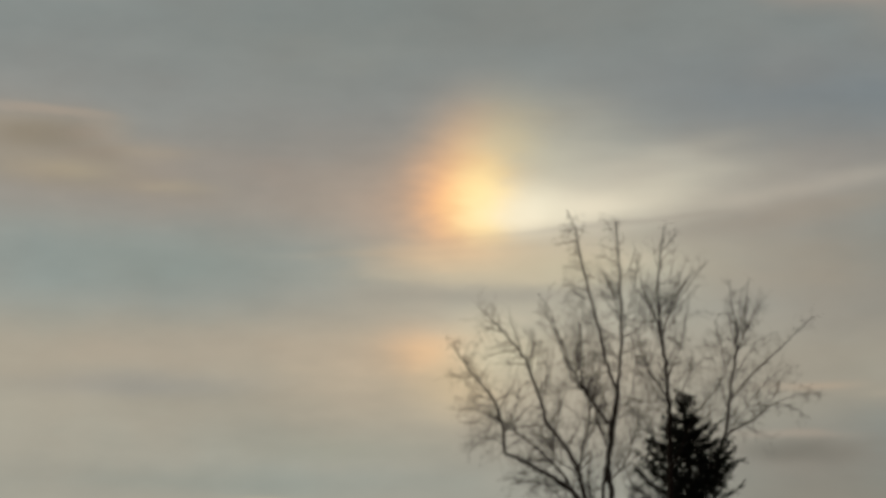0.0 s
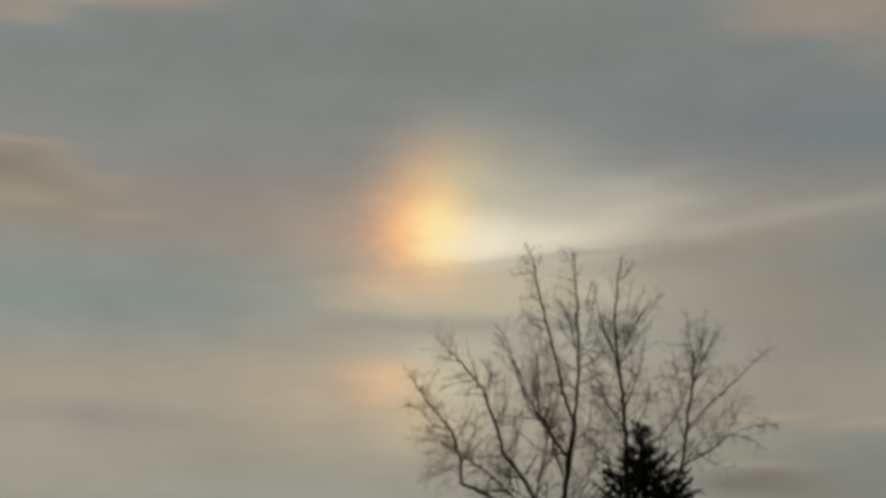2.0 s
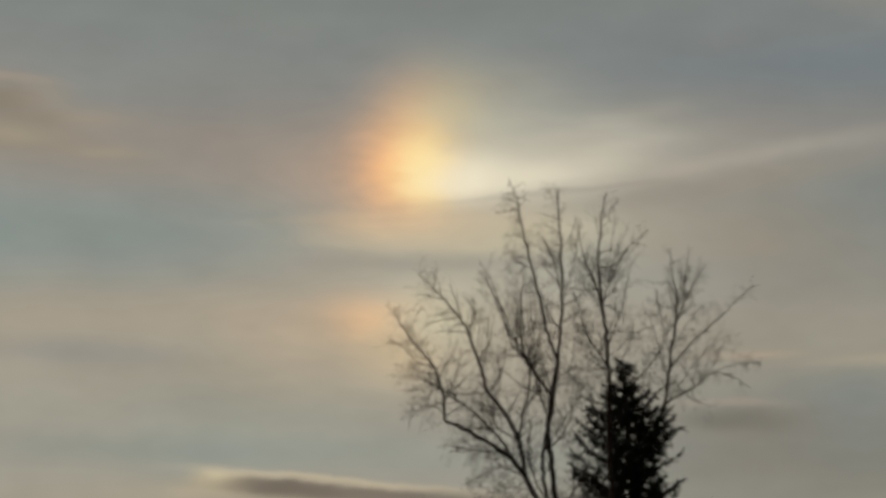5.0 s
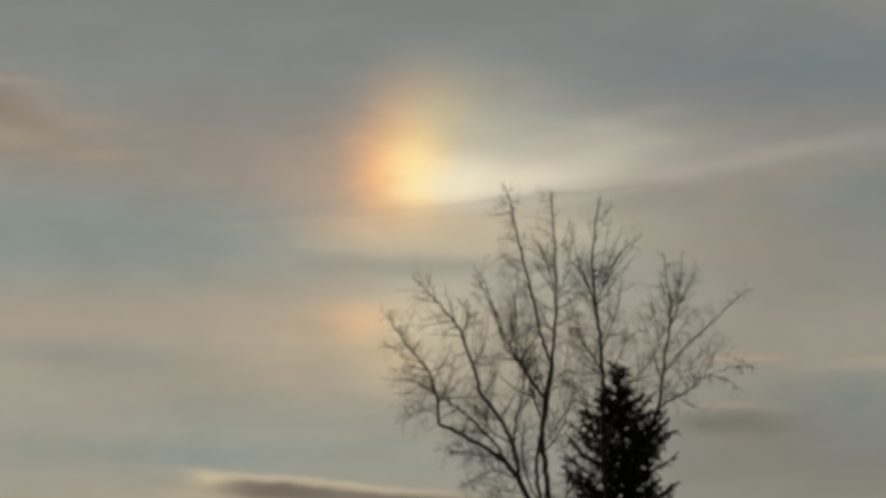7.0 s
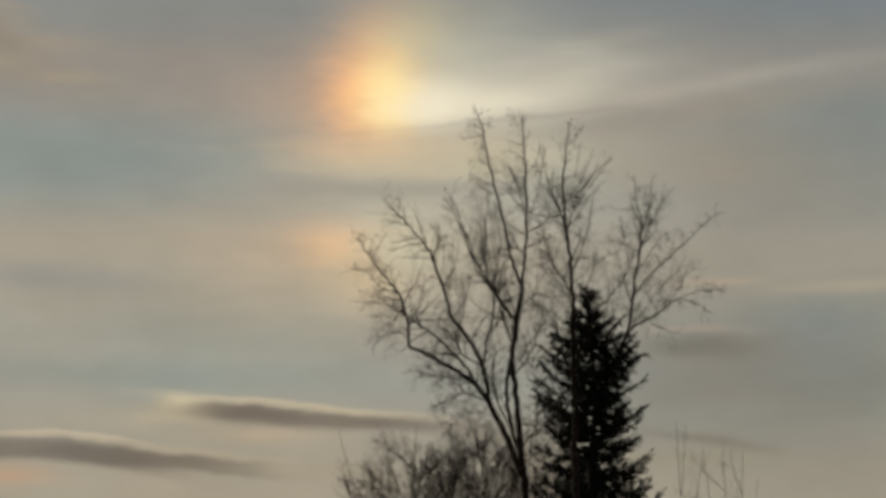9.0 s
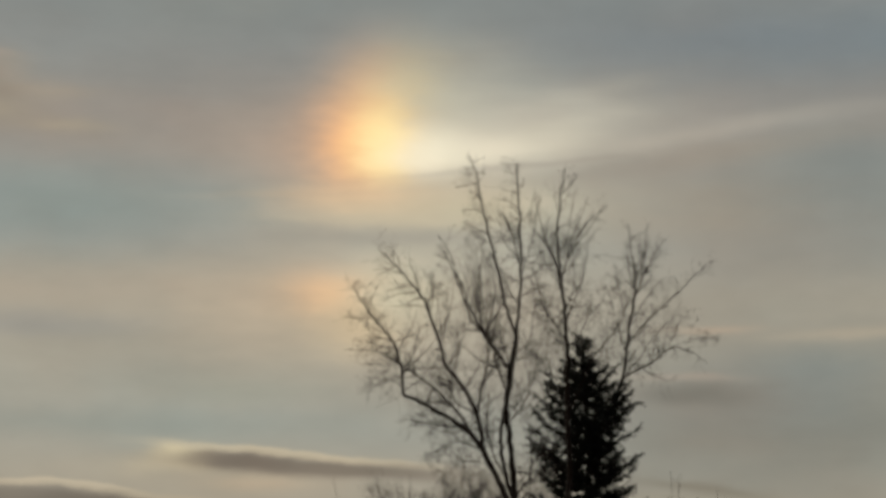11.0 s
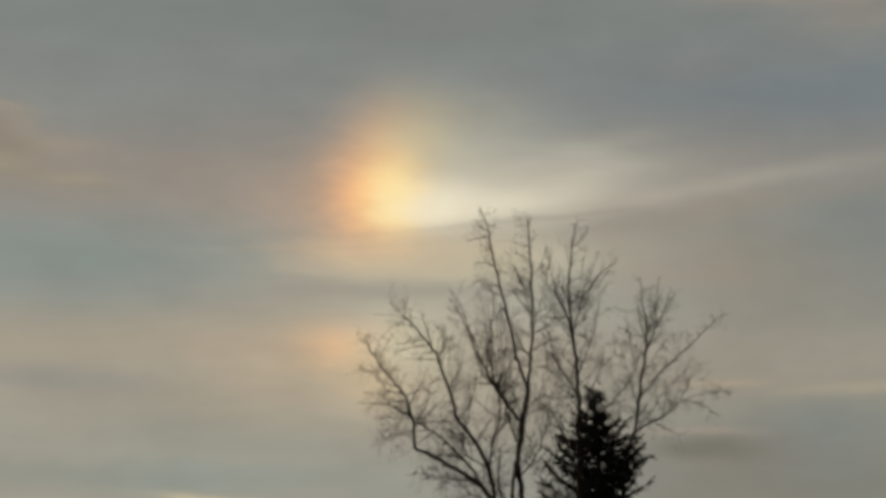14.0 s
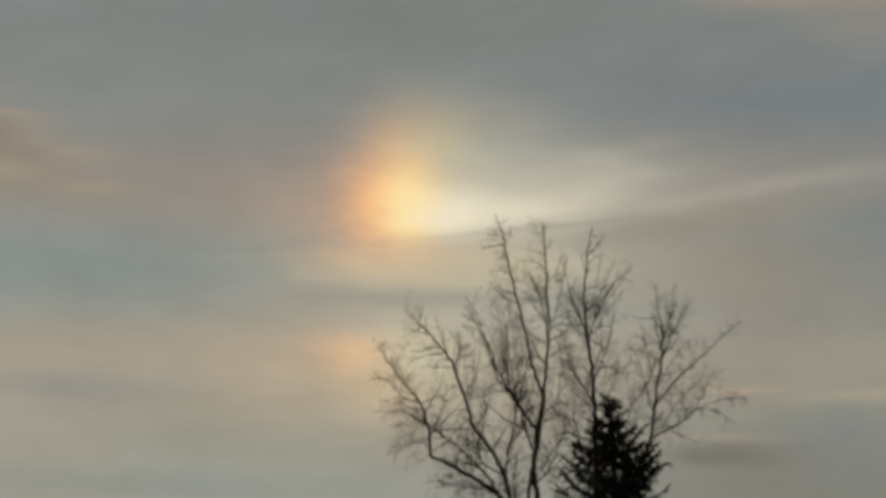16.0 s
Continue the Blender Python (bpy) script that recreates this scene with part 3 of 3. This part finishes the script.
limb(rng, birch, [(1.66, 45.00, 8.45), (1.49, 46.00, 9.45), (1.57, 46.30, 10.20)], 0.0108, 0.0035, first=0.08, density=6.2, reach=0.67)
limb(rng, birch, [(1.70, 45.00, 8.45), (2.03, 46.00, 9.02), (2.16, 46.40, 9.73), (2.13, 46.60, 10.42)], 0.0108, 0.0035, first=0.08, density=6.2, reach=0.67)
limb(rng, birch, [(0.54, 45.30, 8.49), (0.77, 44.60, 8.80), (0.85, 44.40, 9.28)], 0.0108, 0.0035, first=0.08, density=6.2, reach=0.67)
limb(rng, birch, [(0.39, 45.40, 8.93), (0.57, 46.00, 9.55), (0.64, 46.20, 10.13)], 0.0108, 0.0035, first=0.08, density=6.2, reach=0.67)
limb(rng, birch, [(1.63, 45.00, 7.52), (2.00, 46.00, 8.18), (2.12, 46.30, 8.75), (2.11, 46.40, 9.25)], 0.0108, 0.0035, first=0.08, density=6.2, reach=0.67)
limb(rng, birch, [(-0.19, 44.20, 8.33), (-0.02, 43.60, 8.64), (0.01, 43.30, 8.99)], 0.0108, 0.0035, first=0.08, density=6.2, reach=0.67)
# thin side limbs that stand out against the sky near the crown's top
limb(rng, birch, [(1.08, 45.50, 12.01), (0.92, 45.40, 12.11), (0.74, 45.30, 12.10)], 0.0072, 0.0036, first=0.3, density=10.3, reach=0.22, catkins=0.6)
limb(rng, birch, [(1.09, 45.50, 11.95), (0.84, 45.60, 11.93), (0.67, 45.70, 11.92)], 0.0072, 0.0036, first=0.3, density=10.3, reach=0.20, catkins=0.6)
limb(rng, birch, [(1.19, 45.50, 11.42), (1.00, 45.30, 11.43), (0.77, 45.20, 11.37)], 0.0072, 0.0035, first=0.2, density=10.3, reach=0.3)
limb(rng, birch, [(1.28, 45.40, 10.95), (1.02, 45.20, 11.06), (0.78, 45.10, 11.02)], 0.0081, 0.0035, first=0.2, density=10.3, reach=0.3)
limb(rng, birch, [(1.84, 44.80, 11.06), (2.01, 44.60, 11.23), (2.10, 44.50, 11.61)], 0.0081, 0.0035, first=0.2, density=10.3, reach=0.3)
limb(rng, birch, [(1.83, 44.80, 10.75), (1.70, 44.60, 10.89), (1.57, 44.50, 11.05), (1.41, 44.40, 11.05)], 0.0081, 0.0035, first=0.2, density=10.3, reach=0.3)
limb(rng, birch, [(-0.49, 45.60, 10.46), (-0.46, 45.50, 10.63), (-0.53, 45.40, 10.80)], 0.0081, 0.0035, first=0.3, density=10.3, reach=0.25)
limb(rng, birch, [(-0.46, 44.10, 8.74), (-0.78, 43.90, 8.85), (-1.05, 43.80, 9.09), (-1.27, 43.70, 9.15)], 0.0090, 0.0035, first=0.2, density=11.4, reach=0.35)
limb(rng, birch, [(-0.37, 44.20, 8.35), (-0.72, 43.90, 8.30), (-1.05, 43.80, 8.30)], 0.0090, 0.0035, first=0.2, density=11.4, reach=0.35)
limb(rng, birch_two, [(2.61, 45.20, 11.69), (2.75, 45.30, 11.87), (2.95, 45.40, 12.14)], 0.0081, 0.0035, first=0.2, density=10.3, reach=0.3)
limb(rng, birch_two, [(2.56, 45.10, 10.60), (2.68, 44.80, 10.70), (2.93, 44.60, 10.80)], 0.0081, 0.0035, first=0.2, density=10.3, reach=0.3)
# fans of fine straight shoots in the upper crowns: low and high ends of the fan's root and of its tips
def shoot_fan(tree, root_a, root_b, tip_a, tip_b, count):
    """A row of thin, nearly straight upright shoots, uneven in length, from a limb between two points."""
    for n in range(count):
        t = (n + rng.uniform(0.2, 0.8)) / count
        root = Vector(root_a).lerp(Vector(root_b), t)
        tip = root.lerp(Vector(tip_a).lerp(Vector(tip_b), t), rng.uniform(0.75, 1.05))
        tip.y += rng.uniform(-0.3, 0.3)
        bow = Vector((rng.uniform(-0.04, 0.04), rng.uniform(-0.05, 0.05), 0))
        limb(rng, tree, [root, root.lerp(tip, 0.5) + bow, tip], 0.0075, 0.003, first=0.3, density=4.5, reach=0.22, wobble=0.006, catkins=0.1)


shoot_fan(birch, (0.88, 45.80, 9.66), (1.35, 45.40, 9.59), (0.30, 45.90, 10.96), (1.33, 45.00, 10.83), 9)
shoot_fan(birch, (0.07, 45.40, 9.69), (0.54, 45.30, 8.84), (0.14, 45.50, 10.39), (0.63, 45.00, 10.04), 5)
shoot_fan(birch_two, (2.62, 45.10, 10.39), (2.84, 45.30, 10.65), (2.81, 45.20, 11.85), (3.52, 45.60, 11.51), 5)
shoot_fan(birch_two, (2.59, 45.00, 9.85), (2.54, 45.00, 10.37), (1.96, 44.80, 10.54), (2.21, 44.60, 11.23), 4)
shoot_fan(birch_three, (4.20, 49.00, 10.59), (4.52, 49.10, 10.96), (4.01, 49.00, 11.74), (5.04, 49.20, 11.62), 4)
# low inner limbs between the stems
limb(rng, birch, [(1.62, 44.80, 7.39), (1.91, 44.20, 7.72), (2.05, 43.80, 8.16), (2.14, 43.60, 8.64)], 0.0155, 0.0039, first=0.1, density=13.7, reach=0.78)
limb(rng, birch, [(1.75, 44.90, 6.08), (2.00, 44.20, 6.41), (1.99, 43.80, 6.91), (1.89, 43.60, 7.44)], 0.0155, 0.0039, first=0.1, density=13.7, reach=0.78)
limb(rng, birch, [(1.74, 45.20, 6.21), (2.14, 46.00, 6.82), (2.37, 46.40, 7.28), (2.49, 46.60, 7.73)], 0.0145, 0.0039, first=0.15, density=13.7, reach=0.78)
limb(rng, birch, [(1.53, 45.20, 6.52), (1.36, 46.00, 7.13), (1.27, 46.40, 7.70), (1.39, 46.60, 8.37)], 0.0145, 0.0039, first=0.15, density=13.7, reach=0.78)
limb(rng, birch, [(1.32, 44.80, 6.63), (0.85, 44.00, 6.59), (0.50, 43.60, 6.35), (0.30, 43.50, 6.09)], 0.0108, 0.0035, first=0.15, density=15.4, reach=0.78)
limb(rng, birch, [(0.98, 45.00, 7.62), (0.69, 46.00, 7.97), (0.64, 46.40, 8.45), (0.75, 46.60, 9.01), (0.70, 46.70, 9.57)], 0.0145, 0.0039, first=0.15, density=13.7, reach=0.78)


# ---- spruce ----
def spruce(rng, tree, x, y, top, spread):
    """A narrow spruce: a straight stem and boughs in whorls, each with side shoots set with needles."""
    def axis(z):
        return x + 0.03 * math.sin(z * 0.9) - 0.09 * max(0.0, z - top + 2.0)

    stem = [Vector((axis(z), y, z)) for z in [top * k / 24 for k in range(25)]]
    pts, fcs = [], []
    tube(pts, fcs, stem, [0.14 * (1 - k / 24) ** 0.85 + 0.006 for k in range(25)], 9)
    part("trunk", pts, fcs, SPRUCE_BARK, tree)

    def needles(pts, fcs, line, length, step):
        """Short flat-sided needles all round a shoot."""
        for k in range(len(line) - 1):
            seg = line[k + 1] - line[k]
            along = seg.normalized()
            for _ in range(max(2, int(seg.length / step))):
                root = line[k] + seg * rng.random()
                out = rand_dir(rng)
                out = (out - along * out.dot(along)).normalized()
                tip = root + (along * 0.75 + out * rng.uniform(0.5, 0.9)).normalized() * length * rng.uniform(0.7, 1.2)
                side = along.cross(out) * 0.010
                n = len(pts)
                pts.extend((root - side, root + side, tip))
                fcs.append((n, n + 1, n + 2))

    z = top - 0.20
    while z > 1.2:
        depth = top - z
        ring = rng.randrange(7, 10) if 0.6 < depth < 1.8 else rng.randrange(10, 13) if 2.0 <= depth < 4.5 else 5
        turn, vigour = rng.uniform(0, 6.28), rng.uniform(0.88, 1.12)
        for b in range(ring):
            a = turn + 2 * math.pi * b / ring + rng.uniform(-0.35, 0.35)
            full = 0.07 + 0.46 * depth if depth < 0.8 else min(spread, 0.438 + 0.95 * (depth - 0.8)) if depth < 2.6 else spread + 0.12 * (depth - 2.6)
            long = full * (1 - 0.06 * math.cos(a)) * vigour * rng.choice((0.45, 0.6, 0.75, 0.85, 0.95, 1.0, 1.05)) * rng.uniform(0.88, 1.08)
            pitch = 0.72 - 0.24 * min(depth, 2.6) + rng.uniform(-0.35, 0.35)
            at = Vector((axis(z), y, z + rng.uniform(-0.12, 0.12)))
            heading = Vector((math.cos(a), math.sin(a), pitch * 0.8))
            line = shoot(rng, at, heading, long, 0.03 if depth < 1.5 else 0.075, 0.10, 7)
            if depth > 1.2:
                sag = 0.10 * long
                for i, p in enumerate(line):
                    p.z -= sag * math.sin(math.pi * i / 8)
            wood, faces, green, blades = [], [], [], []
            tube(wood, faces, line, [0.006 + 0.013 * long * (1 - i / 7.5) for i in range(8)], 5)
            bough = part("bough", wood, faces, SPRUCE_BARK, tree)
            needles(green, blades, line[1:], 0.042, 0.008)
            shoots = int(long * 30) + 5
            for s in range(shoots):
                g = rng.uniform(0.14, 1.0) * 7
                i = min(int(g), 6)
                root = line[i].lerp(line[i + 1], g - i)
                course = (line[i + 1] - line[i]).normalized()
                flat = course.cross(Vector((0, 0, 1))).normalized() * rng.choice((-1, 1))
                head = course * 0.75 + flat * rng.uniform(0.2, 0.95) + Vector((0, 0, rng.uniform(-0.75, 0.45)))
                reach = rng.uniform(0.10, 0.34) * (0.55 + 0.5 * long) * (1.15 - 0.6 * g / 7)
                sub = shoot(rng, root, head, reach, -0.02, 0.16, 3)
                tube(green, blades, sub, [0.008, 0.007, 0.006, 0.003], 3)
                needles(green, blades, sub, 0.042, 0.008)
            tagged(part("needle", green, blades, NEEDLE, bough, "dark green needles", smooth=False), kind="stuff")
        z -= (0.085 + 0.024 * min(depth, 4) + rng.uniform(0, 0.05)) * (1 if depth < 4.5 else 1.8)


spruce_tree, _ = tree_root("spruce_tree", 3.20, 47.0, "narrow dark green spruce standing close behind bare birches")
spruce(random.Random(8), spruce_tree, 3.23, 47.0, 9.38, 1.10)


# ---- the lower trees behind, whose tops show ----
def young_birch(seed, x, y, top, width, limbs, label, density=5.0, stout=1.0, lean=0.0, group="young birches behind"):
    rng = random.Random(seed)
    tree = tagged(new("young_birch"), label, "tree", group)
    stem = [Vector((x + lean + rng.uniform(-0.1, 0.1), y, -0.1)), Vector((x + lean * 0.75, y, top * 0.35)), Vector((x + lean * 0.4 + rng.uniform(-0.12, 0.12), y, top * 0.7)), Vector((x, y, top))]
    limb(rng, tree, stem, (0.02 + 0.002 * top) * stout, 0.0035, "trunk", first=0.6, density=density, reach=0.5, catkins=0.03, fineness=0.8, split=9)
    for n in range(limbs):
        t = 0.38 + 0.5 * (n + rng.random()) / limbs
        a = rng.uniform(0, 6.28)
        z0 = top * t
        out = width * rng.uniform(0.5, 1.7) * (1.3 - 0.5 * t)
        rise = (top - z0) * rng.uniform(0.45, 0.98)
        root = Vector((x + lean * (1 - t) * 1.2, y, z0))
        tip = root + Vector((math.cos(a) * out, math.sin(a) * out, rise))
        mid = root.lerp(tip, 0.5) + Vector((math.cos(a) * out * 0.2, math.sin(a) * out * 0.2, 0.06 * rise))
        limb(rng, tree, [root, mid, tip], 0.013 * stout, 0.003, first=0.2, density=density, reach=0.75, catkins=0.03, fineness=0.8, split=9)
    return tree


young_birch(31, -0.16, 58.0, 7.91, 1.0, 20, "bushy bare young birch with dense fine twigs", density=10.5, stout=1.4)
young_birch(41, -0.75, 59.0, 7.55, 0.9, 12, "bushy bare young birch with dense fine twigs", density=10.5, stout=1.4)
young_birch(32, 0.69, 60.0, 8.38, 1.1, 25, "bushy bare young birch with dense fine twigs", density=10.5, stout=1.4)
young_birch(33, 1.43, 57.0, 7.87, 1.0, 23, "bushy bare young birch with dense fine twigs", density=10.5, stout=1.4)
young_birch(39, 2.15, 56.0, 7.90, 1.0, 20, "bushy bare young birch with dense fine twigs", density=10.0)
young_birch(37, 2.81, 62.0, 8.31, 1.0, 18, "bushy bare young birch with dense fine twigs", density=10.0)
young_birch(34, -1.87, 56.0, 7.57, 0.15, 1, "slender bare young birch top with few twigs", density=1.0, stout=0.6, lean=1.3)
young_birch(35, 7.18, 60.0, 7.79, 0.6, 5, "slender bare young birch top with few twigs", density=2.0, stout=0.7)
young_birch(38, 7.77, 61.0, 7.69, 0.5, 3, "slender bare young birch top with few twigs", density=2.0, stout=0.7)
young_birch(36, 6.27, 62.0, 8.46, 0.4, 2, "slender bare young birch top with few twigs", density=2.0, stout=0.7)
